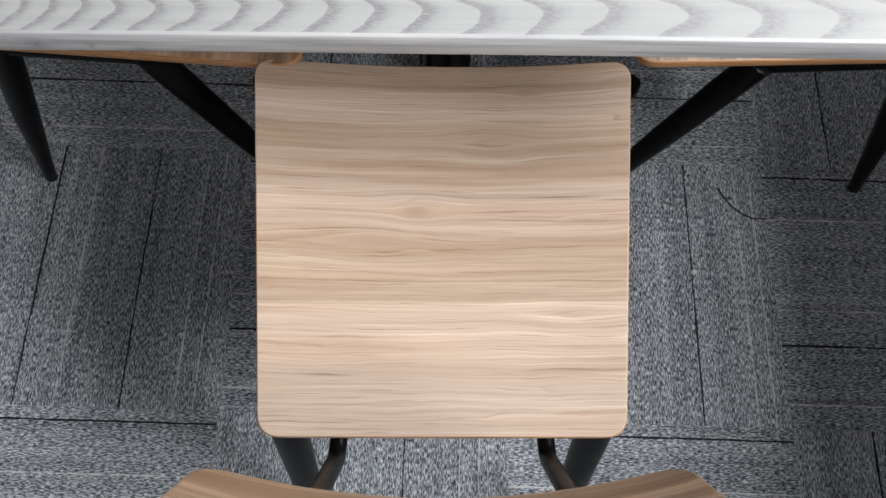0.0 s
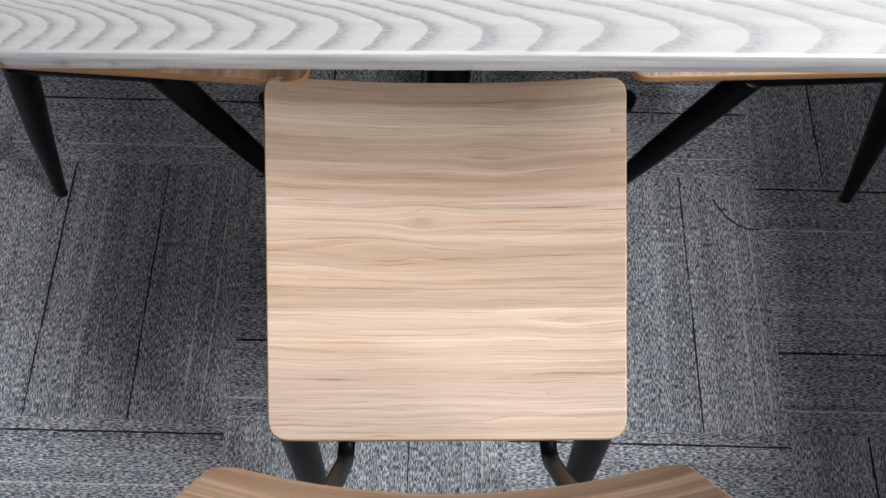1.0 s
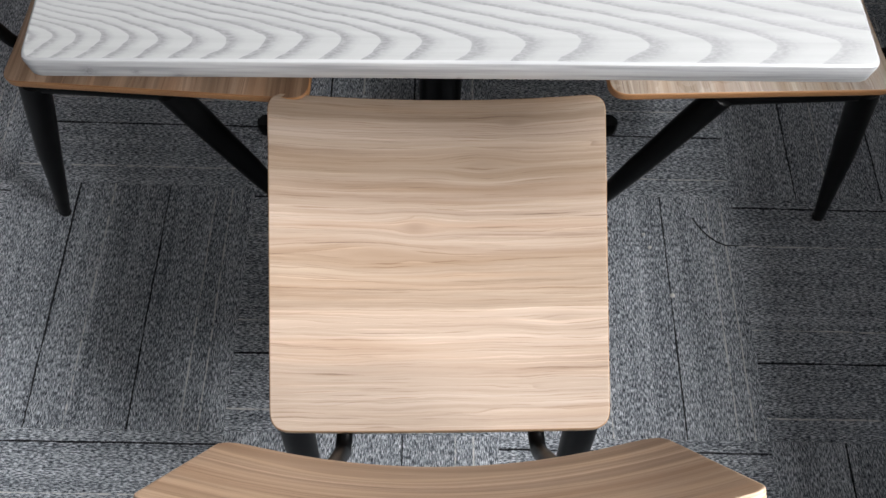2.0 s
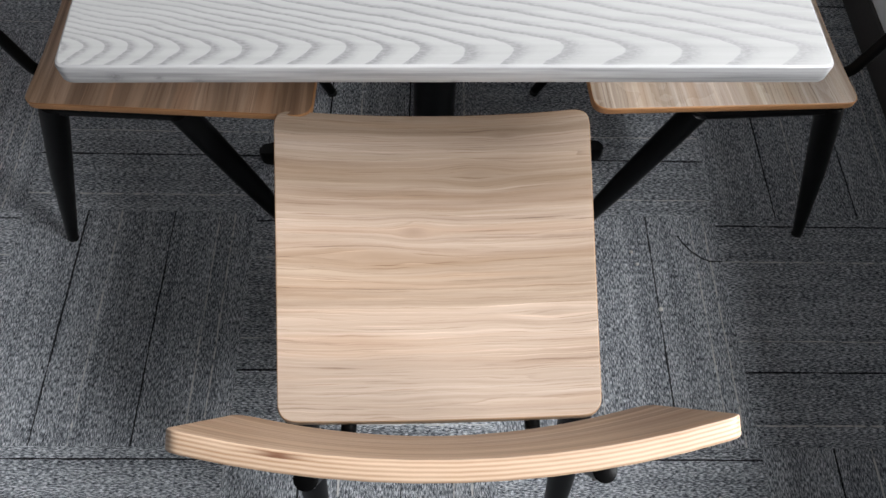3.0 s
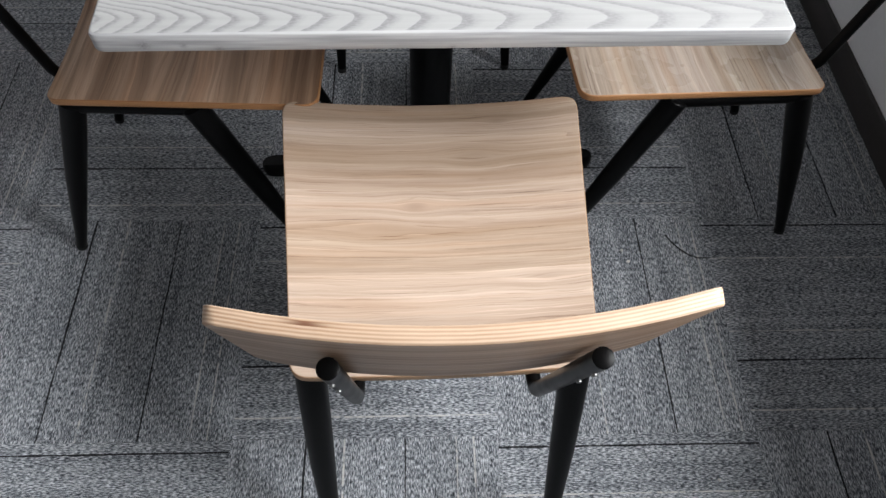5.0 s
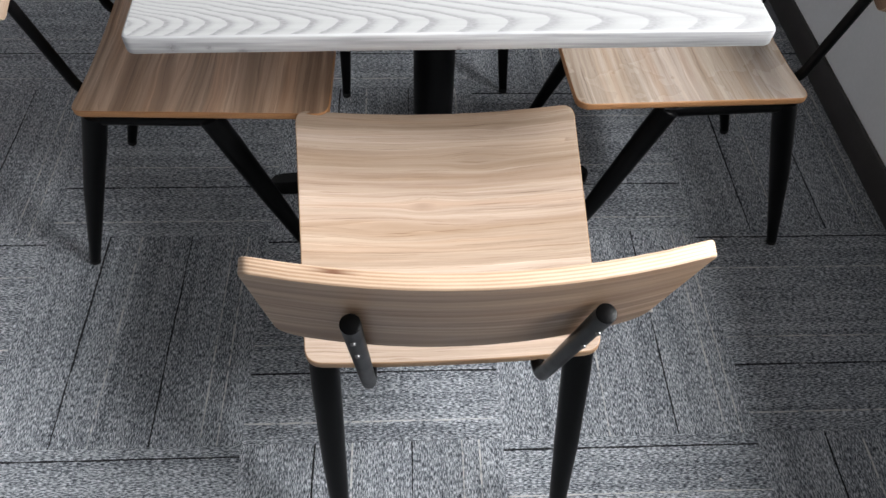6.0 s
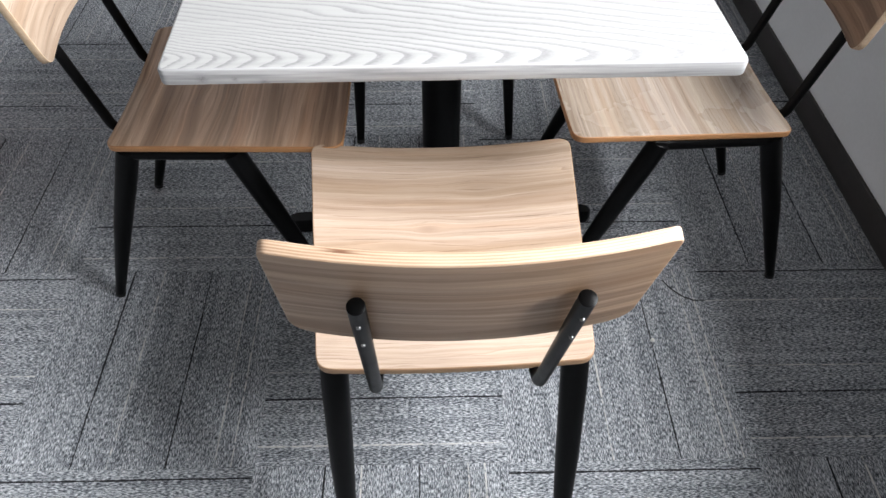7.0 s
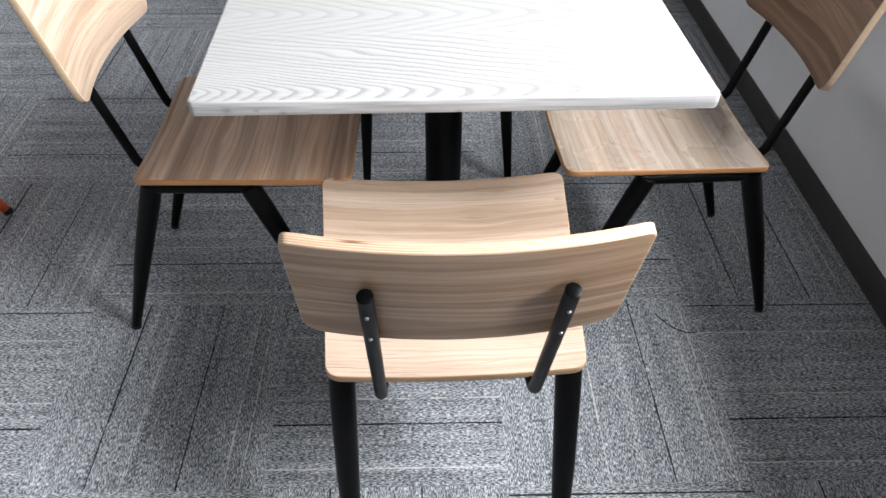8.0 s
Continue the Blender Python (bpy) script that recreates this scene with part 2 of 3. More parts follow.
def ash_edge(name):
    m, nt, b = material(name)
    co = node(nt, "TexCoord").outputs["Object"]
    streak = noise_of(nt, scaled(nt, co, (6, 6, 160)), 1.0, 4)
    blot = noise_of(nt, scaled(nt, co, (3, 3, 9)), 1.0, 3)
    col = ramp(nt, streak, [(0.36, (0.28, 0.28, 0.285)), (0.5, (0.38, 0.38, 0.385)), (0.64, (0.45, 0.45, 0.45))])
    col = mix(nt, ramp(nt, blot, [(0.68, (0, 0, 0)), (0.8, (0.5, 0.5, 0.5))]), col, (0.2, 0.2, 0.2))
    sep = node(nt, "SeparateXYZ", Vector=co)
    chips = noise_of(nt, co, 420, 2)
    for kx, kz, size in ((-0.343, 0.010, 0.007), (-0.300, 0.009, 0.004), (-0.262, 0.003, 0.006), (0.0, 0.003, 0.004)):
        # small knots and nicks
        gx = calc(nt, "DIVIDE", calc(nt, "SUBTRACT", sep.outputs[0], kx), size)
        gz = calc(nt, "DIVIDE", calc(nt, "SUBTRACT", sep.outputs[2], kz), size * 0.8)
        g = calc(nt, "EXPONENT", calc(nt, "MULTIPLY", calc(nt, "ADD", calc(nt, "MULTIPLY", gx, gx), calc(nt, "MULTIPLY", gz, gz)), -1.0))
        g = calc(nt, "MULTIPLY", g, calc(nt, "MULTIPLY_ADD", chips, 2.2, -0.5))
        col = mix(nt, node(nt, "Clamp", Value=calc(nt, "MULTIPLY", g, 0.75)).outputs[0], col, (0.10, 0.095, 0.10))
    nt.links.new(col, b.inputs["Base Color"])
    b.inputs["Roughness"].default_value = 0.5
    bump(nt, b, streak, 0.2, 0.001)
    return m


def carpet(name, kind):
    """Loop pile with flecks drawn out along the local y axis. kind: pile, pale (light yarn line), dark (groove)."""
    m, nt, b = material(name)
    tc = node(nt, "TexCoord").outputs["Object"]
    rnd = node(nt, "ObjectInfo").outputs["Random"]
    off = node(nt, "CombineXYZ", X=calc(nt, "MULTIPLY", rnd, 37.0), Y=calc(nt, "MULTIPLY", rnd, 91.0), Z=0.0).outputs[0]
    co = node(nt, "VectorMath", {"operation": "ADD"}, i0=tc, i1=off).outputs[0]
    fleck = noise_of(nt, scaled(nt, co, (560, 120, 1)), 1.0, 2, 0.6)
    warp = node(nt, "TexNoise", Vector=co, Scale=260.0, Detail=1.0).outputs["Color"]
    bent = node(nt, "VectorMath", {"operation": "MULTIPLY_ADD"}, i0=warp, i1=(0.0018, 0.004, 0.0), i2=co).outputs[0]
    cell = node(nt, "VectorMath", {"operation": "SNAP"}, i0=bent, i1=(0.0017, 0.0048, 1.0)).outputs[0]
    loop = node(nt, "TexWhiteNoise", Vector=cell).outputs["Value"]
    strip = noise_of(nt, scaled(nt, co, (55, 1.2, 1)), 1.0, 3, 0.6)
    wide = noise_of(nt, co, 5.0, 3)
    v = calc(nt, "MULTIPLY_ADD", calc(nt, "SUBTRACT", strip, 0.5), 0.22, fleck)
    v = calc(nt, "MULTIPLY_ADD", calc(nt, "SUBTRACT", loop, 0.5), 0.165, v)
    v = calc(nt, "MULTIPLY_ADD", calc(nt, "SUBTRACT", wide, 0.5), 0.10, v)
    pile = ramp(nt, v, [(0.27, (0.024, 0.027, 0.033)), (0.43, (0.142, 0.155, 0.174)), (0.545, (0.375, 0.397, 0.428)), (0.70, (0.78, 0.805, 0.84))])
    if kind == "pale":
        on = ramp(nt, noise_of(nt, scaled(nt, co, (40, 55, 1)), 1.0, 2), [(0.36, (0, 0, 0)), (0.52, (1, 1, 1))])
        pile = mix(nt, on, pile, (0.66, 0.655, 0.63))
    if kind == "dark":
        pile = mix(nt, 0.93, pile, (0.004, 0.004, 0.005))
    nt.links.new(pile, b.inputs["Base Color"])
    b.inputs["Roughness"].default_value = 0.95
    b.inputs["Specular IOR Level"].default_value = 0.15
    b.inputs["Sheen Weight"].default_value = 0.15
    b.inputs["Sheen Roughness"].default_value = 0.4
    bump(nt, b, v, 0.55, 0.002)
    return m


ash, ash_side = whitewashed_ash("whitewashed_ash"), ash_edge("whitewashed_ash_edge")
black = plain("black_powder_coat", (0.003, 0.003, 0.0032), 0.34, 0.0, 300, 0.3, 0.05)
black.node_tree.nodes["Principled BSDF"].inputs["Specular IOR Level"].default_value = 0.10
steel = plain("bolt_steel", (0.22, 0.22, 0.22), 0.35, 1.0, 200)
rubber = plain("black_rubber", (0.012, 0.012, 0.012), 0.7)
wall_paint = plain("grey_wall_paint", (0.82, 0.82, 0.83), 0.8, 0, 90, 0.04, 0.12)
# the ceiling is out of view; this dark only holds down bounced light
ceiling_paint = plain("low_bounce_ceiling", (0.05, 0.05, 0.05), 0.9, 0, 60, 0.03)
skirting_paint = plain("dark_skirting", (0.034, 0.030, 0.028), 0.5, 0, 80, 0.2)
frame_paint = plain("window_frame_paint", (0.55, 0.55, 0.56), 0.45, 0, 80, 0.05)
pile, pale, groove = carpet("carpet_pile", "pile"), carpet("carpet_pale_yarn", "pale"), carpet("carpet_groove", "dark")
crumb_mat = plain("crumb", (0.78, 0.76, 0.72), 0.8)
orange = plain("orange_lacquer", (0.55, 0.085, 0.02), 0.45)
edge_pine = plywood_edge("plywood_edge_pale", (0.45, 0.345, 0.24), (0.36, 0.24, 0.145))
edge_seat_brown = plywood_edge("plywood_edge_brown", (0.40, 0.255, 0.15), (0.28, 0.15, 0.08))
edge_main = plywood_edge("plywood_edge_knot", (0.45, 0.325, 0.23), (0.34, 0.205, 0.12), -0.118)
edge_orange = plywood_edge("plywood_edge_orange", (0.43, 0.215, 0.09), (0.28, 0.12, 0.045))
glass = bpy.data.materials.new("window_glass")
glass.use_nodes = True
glass.node_tree.nodes["Principled BSDF"].inputs["Transmission Weight"].default_value = 1.0
glass.node_tree.nodes["Principled BSDF"].inputs["Roughness"].default_value = 0.0
glass.node_tree.nodes["Principled BSDF"].inputs["IOR"].default_value = 1.45

# ---- mesh helpers ----


def finish(name, bm, mats, smooth=True, angle=40):
    me = bpy.data.meshes.new(name)
    bmesh.ops.recalc_face_normals(bm, faces=bm.faces)
    bm.to_mesh(me)
    bm.free()
    for mt in mats if isinstance(mats, (list, tuple)) else [mats]:
        me.materials.append(mt)
    if smooth:
        me.shade_smooth()
        me.set_sharp_from_angle(angle=radians(angle))
    return me


def part(name, bm, mats, parent=None, label="", smooth=True, angle=40):
    ob = new(name, finish(name, bm, mats, smooth, angle))
    if parent is not None:
        ob.parent = parent
    return tagged(ob, label) if label else ob


def thing(name, m, label, category, group="", kind=""):
    ob = new(name)
    ob.matrix_basis = m
    ob.empty_display_size = 0.1
    return tagged(ob, label, category, group, kind)


def box(bm, x0, x1, y0, y1, z0, z1, bevel=0.0, m=None, mat=0):
    made = bmesh.ops.create_cube(bm, size=1)["verts"]
    for v in made:
        v.co = Vector((x0 + (v.co.x + 0.5) * (x1 - x0), y0 + (v.co.y + 0.5) * (y1 - y0), z0 + (v.co.z + 0.5) * (z1 - z0)))
    faces = list({f for v in made for f in v.link_faces})
    if bevel:
        got = bmesh.ops.bevel(bm, geom=list({e for f in faces for e in f.edges}), offset=bevel, segments=2, profile=0.5, affect="EDGES")
        faces = [f for f in got["faces"]] + [f for f in faces if f.is_valid]
    vs = {v for f in faces if f.is_valid for v in f.verts}
    for f in faces:
        if f.is_valid:
            f.material_index = mat
    if m is not None:
        for v in vs:
            v.co = m @ v.co
    return bm


def tube(bm, points, radii, sides=20, cap=0.25):
    """A round bar along points; radii one a point; slightly domed ends (cap: part of the radius)."""
    pts = [Vector(p) for p in points]
    side = None
    rings = []
    path = []
    d0, d1 = (pts[1] - pts[0]).normalized(), (pts[-1] - pts[-2]).normalized()
    path.append((pts[0] - d0 * radii[0] * cap, radii[0] * 0.75, d0))
    for i, p in enumerate(pts):
        a = (p - pts[i - 1]).normalized() if i else d0
        c = (pts[i + 1] - p).normalized() if i + 1 < len(pts) else d1
        path.append((p, radii[i], (a + c).normalized()))
    path.append((pts[-1] + d1 * radii[-1] * cap, radii[-1] * 0.75, d1))
    for p, r, d in path:
        if side is None:
            side = d.orthogonal().normalized()
        side = (side - d * side.dot(d)).normalized()
        other = d.cross(side)
        rings.append([bm.verts.new(p + (side * math.cos(k * math.tau / sides) + other * math.sin(k * math.tau / sides)) * r) for k in range(sides)])
    for a, c in zip(rings, rings[1:]):
        for k in range(sides):
            bm.faces.new((a[k], a[(k + 1) % sides], c[(k + 1) % sides], c[k]))
    bm.faces.new(rings[0][::-1])
    bm.faces.new(rings[-1])
    return bm


def rounded_bend(a, b, c, r, n=6):
    """Points that replace the corner b of the line a-b-c by a bend of about radius r."""
    a, b, c = Vector(a), Vector(b), Vector(c)
    p, q = b + (a - b).normalized() * r, b + (c - b).normalized() * r
    return [(1 - t) ** 2 * p + 2 * t * (1 - t) * b + t * t * q for t in [i / n for i in range(n + 1)]]


def outline(corners, radius, straight=12, arc=7):
    """A closed outline with rounded corners, anticlockwise."""
    pts, n = [], len(corners)
    cs = [Vector(c) for c in corners]
    for i, c in enumerate(cs):
        a, b = cs[i - 1], cs[(i + 1) % n]
        rad = radius[i] if isinstance(radius, (list, tuple)) else radius
        pts += rounded_bend(a, c, b, rad, arc)
        p, q = pts[-1], b + (c - b).normalized() * (radius[(i + 1) % n] if isinstance(radius, (list, tuple)) else radius)
        pts += [p.lerp(q, k / straight) for k in range(1, straight)]
    return pts


def panel(bm, corners, radius, thick, shape, soft=0.0016, rings=9):
    """A bent board: outline in (u, v), thickness along w, laid into space by shape(u, v, w).
    Material 0 on both faces, 1 round the edge; the layer 'ply' runs through the thickness."""
    ply = bm.verts.layers.float.new("ply")
    out = outline(corners, radius)
    mid = sum(out, Vector((0, 0))) / len(out)
    inset = lambda d: [p + (mid - p).normalized() * d for p in out]
    loops = []
    for k in range(rings - 1, 0, -1):
        loops.append(([mid + (p - mid) * (k / rings) for p in inset(soft)][:], 0.0))
    loops = loops[::-1] + [(inset(soft + 0.0015), 0.0), (inset(soft), 0.0), (inset(soft * 0.3), soft * 0.3), (out, soft), (out, thick - soft), (inset(soft * 0.3), thick - soft * 0.3), (inset(soft), thick), (inset(soft + 0.0015), thick)]
    for k in range(rings - 1, 0, -1):
        loops.append(([mid + (p - mid) * (k / rings) for p in inset(soft)], thick))
    made = []
    for pts, w in loops:
        ring = []
        for p in pts:
            v = bm.verts.new(shape(p.x, p.y, w))
            v[ply] = w / thick
            ring.append(v)
        made.append(ring)
    n = len(out)
    for i, (a, c) in enumerate(zip(made, made[1:])):
        edge = rings <= i <= rings + 4
        for k in range(n):
            f = bm.faces.new((a[k], a[(k + 1) % n], c[(k + 1) % n], c[k]))
            f.material_index = 1 if edge else 0
    for ring, w in ((made[0], 0.0), (made[-1], thick)):
        c = bm.verts.new(shape(mid.x, mid.y, w))
        for k in range(n):
            bm.faces.new((ring[k], ring[(k + 1) % n], c))
    return bm


# ---- the room ----
def wall(name, m, length, openings, label):
    """A wall along local y, 0.42 thick behind x = 0, with rectangular openings (y0, y1, z0, z1)."""
    bm = bmesh.new()
    ys = sorted({0.0, length, *[v for o in openings for v in o[:2]]})
    for a, b in zip(ys, ys[1:]):
        gap = next((o for o in openings if o[0] <= a and b <= o[1]), None)
        if gap:
            box(bm, 0, 0.42, a, b, 0, gap[2])
            box(bm, 0, 0.42, a, b, gap[3], HIGH)
        else:
            box(bm, 0, 0.42, a, b, 0, HIGH)
    bmesh.ops.remove_doubles(bm, verts=bm.verts, dist=1e-5)
    ob = part(name, bm, wall_paint, None, "", False)
    ob.matrix_basis = m
    return tagged(ob, label, "wall", kind="structure")


def skirting(name, m, length):
    bm = bmesh.new()
    box(bm, -0.012, 0.0, 0, length, 0.0, SKIRT_H, 0.003)
    ob = part(name, bm, skirting_paint, None, "", True)
    ob.matrix_basis = m
    return tagged(ob, "dark brown skirting board along the foot of the wall", "skirting board", kind="structure")


SKIRT_H = 0.078
span_y, span_x = NORTH - SOUTH, -WEST
east = ROOM @ pose(0, SOUTH, 0)
wall("wall_east", east, span_y, [(WIN_Y0 - SOUTH, WIN_Y1 - SOUTH, WIN_Z0, WIN_Z1)], "plain light grey painted wall below a wide window")
skirting("baseboard_east", east, span_y)
north = ROOM @ pose(0, NORTH, 0, 0, 0, 90)
wall("wall_north", north, span_x, [], "plain light grey painted wall behind the table")
skirting("baseboard_north", ROOM @ pose(-0.013, NORTH, 0, 0, 0, 90), span_x - 0.03)
wall("wall_west", ROOM @ pose(WEST, NORTH, 0, 0, 0, 180), span_y, [(NORTH - FAR_Y1, NORTH - FAR_Y0, FAR_Z0, FAR_Z1)], "plain light grey painted wall")
wall("wall_south", ROOM @ pose(WEST, SOUTH, 0, 0, 0, 270), span_x, [], "plain light grey painted wall")
bm = bmesh.new()
box(bm, WEST - 0.42, 0.42, SOUTH - 0.42, NORTH + 0.42, HIGH, HIGH + 0.1)
ceil = part("ceiling", bm, ceiling_paint, None, "", False)
ceil.matrix_basis = ROOM
tagged(ceil, "unseen ceiling, darkened to cut bounced light", "ceiling", kind="structure")



def window(name, m, y0, y1, z0, z1, count, label):
    """A window in a wall's local frame (room side at x = 0): added dark lining against bounce round the reveal, frame,
    mullions and panes.
    """
    ob = thing(name, m, label, "window", kind="structure")
    # unseen lining, added dark so the reveal throws little light on the floor
    bm = bmesh.new()
    box(bm, -0.01, 0.34, y0 + 0.001, y0 + 0.012, z0 + 0.012, z1 - 0.012)
    box(bm, -0.01, 0.34, y1 - 0.012, y1 - 0.001, z0 + 0.012, z1 - 0.012)
    box(bm, -0.01, 0.34, y0 + 0.001, y1 - 0.001, z1 - 0.012, z1 - 0.001)
    box(bm, -0.03, 0.34, y0 + 0.001, y1 - 0.001, z0 + 0.001, z0 + 0.012)
    part("window_lining", bm, skirting_paint, ob, "added dark lining that cuts light bounced off the reveal", False)
    bm = bmesh.new()
    for c, d in ((z0 + 0.001, z0 + 0.05), (z1 - 0.05, z1 - 0.001)):
        box(bm, 0.35, 0.40, y0 + 0.001, y1 - 0.001, c, d, 0.003)
    step = (y1 - y0 - 0.05) / count
    for k in range(count + 1):
        y = y0 + 0.025 + k * step
        box(bm, 0.352, 0.398, y - 0.024, y + 0.024, z0 + 0.05, z1 - 0.05, 0.003)
    part("window_frame", bm, frame_paint, ob)
    for k in range(count):
        y = y0 + 0.05 + k * step
        bm = bmesh.new()
        box(bm, 0.372, 0.378, y, y + step - 0.05, z0 + 0.05, z1 - 0.05)
        pane = part("pane", bm, glass, ob, "", False)
        pane.visible_shadow = False
    return ob


window("window_1", ROOM, WIN_Y0, WIN_Y1, WIN_Z0, WIN_Z1, 2, "window above the grey wall, full of daylight")
# added opening, out of view, that the west fill shines through
window("window_2", ROOM @ pose(WEST, NORTH, 0, 0, 0, 180), NORTH - FAR_Y1, NORTH - FAR_Y0, FAR_Z0, FAR_Z1, 4, "added unseen window across the room for fill light")

# ---- the table ----
TABLE = pose(0.0305, 0.679, 0, 0, 0, TABLE_TURN)


def table_top():
    bm = bmesh.new()
    w, d = 0.400, 0.400
    panel(bm, [(-w, -d), (w, -d), (w, d), (-w, d)], 0.012, 0.025, lambda u, v, t: Vector((u, v, t)), 0.004, 4)
    return bm


table = thing("table", TABLE, "square table with whitewashed wooden top on a black pedestal", "table")
top = part("tabletop", table_top(), [ash, ash_side], table, "whitewashed ash tabletop with grey cathedral grain", True, 35)
top.location.z, top.rotation_euler.y = 0.7095, radians(0.45)
bm = bmesh.new()
tube(bm, [(0, 0, 0.05), (0, 0, 0.694)], [0.041, 0.041], 32, 0.0)
part("column", bm, black, table, "round black steel column")
bm = bmesh.new()
box(bm, -0.17, 0.17, -0.17, 0.17, 0.694, 0.707, 0.002)
part("mounting_plate", bm, black, table)
for k in range(4):
    bm = bmesh.new()
    reach = 0.375
    prof = [(0.03, 0.026, 0.052), (0.12, 0.025, 0.048), (0.26, 0.024, 0.040), (reach - 0.03, 0.024, 0.036), (reach - 0.01, 0.020, 0.033), (reach, 0.010, 0.028)]
    rows = []
    for r, hw, h in prof:
        rows.append([bm.verts.new((r, s * hw * f, z)) for s, f, z in ((-1, 1, 0.006), (-1, 1, h * 0.6), (-1, 0.6, h), (1, 0.6, h), (1, 1, h * 0.6), (1, 1, 0.006))])
    for a, b in zip(rows, rows[1:]):
        for j in range(6):
            bm.faces.new((a[j], a[(j + 1) % 6], b[(j + 1) % 6], b[j]))
    bm.faces.new(rows[0][::-1])
    bm.faces.new(rows[-1])
    arm = part("base_arm", bm, black, table, "black cast base arm with a rounded end", True, 50)
    arm.rotation_euler.z = k * math.pi / 2
    bm = bmesh.new()
    tube(bm, [(reach - 0.03, 0, 0.0), (reach - 0.03, 0, 0.012)], [0.016, 0.016], 16, 0.0)
    part("foot_glide", bm, rubber, arm)

# ---- the chairs ----
SEAT_T, BACK_T = 0.013, 0.0145


def seat_shape(u, v, w):
    dish = 0.013 * (u / 0.2) ** 2 + 0.018 * (v / 0.43)
    return Vector((u, v, 0.430 + dish + w))


def back_shape(u, v, w, lean):
    """v runs up the board from its lower edge; the board leans back and is bent round its upright axis."""
    bow = -0.026 * (1 - (u / 0.195) ** 2)
    y = -0.036 + bow - v * math.sin(lean) - w * math.cos(lean)
    return Vector((u, y, 0.619 + v * math.cos(lean) - w * math.sin(lean)))


def chair(m, face, face_back, edge_seat, edge_back, label, seat_label, deep=0.427, lean=16.0, wide=0.228, knee_y=-0.026, front=0.0, board_x=0.0):
    ob = thing("dining_chair", m, label, "chair", "chairs round the table")
    bm = bmesh.new()
    panel(bm, [(-0.193, -0.007), (0.193, -0.007), (wide, deep), (-wide, deep)], [0.022, 0.022, 0.026, 0.026], SEAT_T, seat_shape)
    part("seat", bm, [face, edge_seat], ob, seat_label, True, 50)
    bm = bmesh.new()
    panel(bm, [(-BACK_LOW, 0.0), (BACK_LOW, 0.0), (BACK_TOP, 0.212), (-BACK_TOP, 0.212)], [0.03, 0.03, 0.012, 0.012], BACK_T, lambda u, v, w: back_shape(u, v, w, radians(lean)) + Vector((board_x, knee_y + 0.026, 0)))
    part("backrest", bm, [face_back, edge_back], ob, "curved plywood backrest with pale layered edge", True, 50)
    for s in (-1, 1):
        # under-seat side rail
        bm = bmesh.new()
        tube(bm, [(s * 0.173, 0.01, 0.4245), (s * 0.189, 0.232 + front, 0.435)], [0.0145, 0.0145], 16, 0.1)
        part("side_rail", bm, black, ob)
        bm = bmesh.new()
        tube(bm, [(s * 0.173, 0.022, 0.431), (s * 0.1745, 0.0, 0.37), (s * 0.176, -0.049, 0.24), (s * 0.177, -0.131, 0.012)], [0.0205, 0.0205, 0.0185, 0.0105], 22, 0.15)
        leg = part("leg", bm, black, ob, "tapered black steel rear leg")
        bm = bmesh.new()
        tube(bm, [(s * 0.177, -0.133, 0.002), (s * 0.177, -0.1305, 0.013)], [0.0105, 0.011], 16, 0.1)
        part("foot_glide", bm, rubber, leg)
        bm = bmesh.new()
        tube(bm, [(s * 0.188, 0.216 + front, 0.437), (s * 0.191, 0.240 + front, 0.37), (s * 0.196, 0.285 + front, 0.24), (s * 0.207, 0.366 + front, 0.012)], [0.0205, 0.0205, 0.0185, 0.0105], 22, 0.15)
        leg = part("leg", bm, black, ob, "tapered black steel front leg")
        bm = bmesh.new()
        tube(bm, [(s * 0.2072, 0.368 + front, 0.002), (s * 0.207, 0.3655 + front, 0.013)], [0.0105, 0.011], 16, 0.1)
        part("foot_glide", bm, rubber, leg)
        # back post: out from under the seat, bent up along the backrest
        bm = bmesh.new()
        low, knee = (s * 0.108, 0.12, 0.4285), (s * 0.112, knee_y, 0.4275)
        tip = (s * 0.111, knee_y - 0.3165 * math.tan(radians(lean)), 0.744)
        path = [low, *rounded_bend(low, knee, tip, 0.02, 8), tip]
        tube(bm, path, [0.0095] * len(path), 18, 0.12)
        post = part("back_post", bm, black, ob, "bent black steel tube holding the backrest")
        for z in (0.656, 0.712):
            f = (z - 0.4275) / (0.744 - 0.4275)
            at = Vector(knee).lerp(Vector(tip), f)
            bm = bmesh.new()
            tube(bm, [at + Vector((0, -0.0085, -0.0025)), at + Vector((0, -0.0108, -0.003))], [0.0025, 0.0025], 12, 0.3)
            part("bolt", bm, steel, post, "small bright bolt head")
    bm = bmesh.new()
    tube(bm, [(-0.178, 0.115, 0.4235), (0.178, 0.115, 0.4235)], [0.011, 0.011], 16, 0.0)
    part("cross_rail", bm, black, ob)
    bm = bmesh.new()
    tube(bm, [(-0.186, 0.216, 0.4275), (0.186, 0.216, 0.4275)], [0.011, 0.011], 16, 0.0)
    part("cross_rail", bm, black, ob)
    return ob


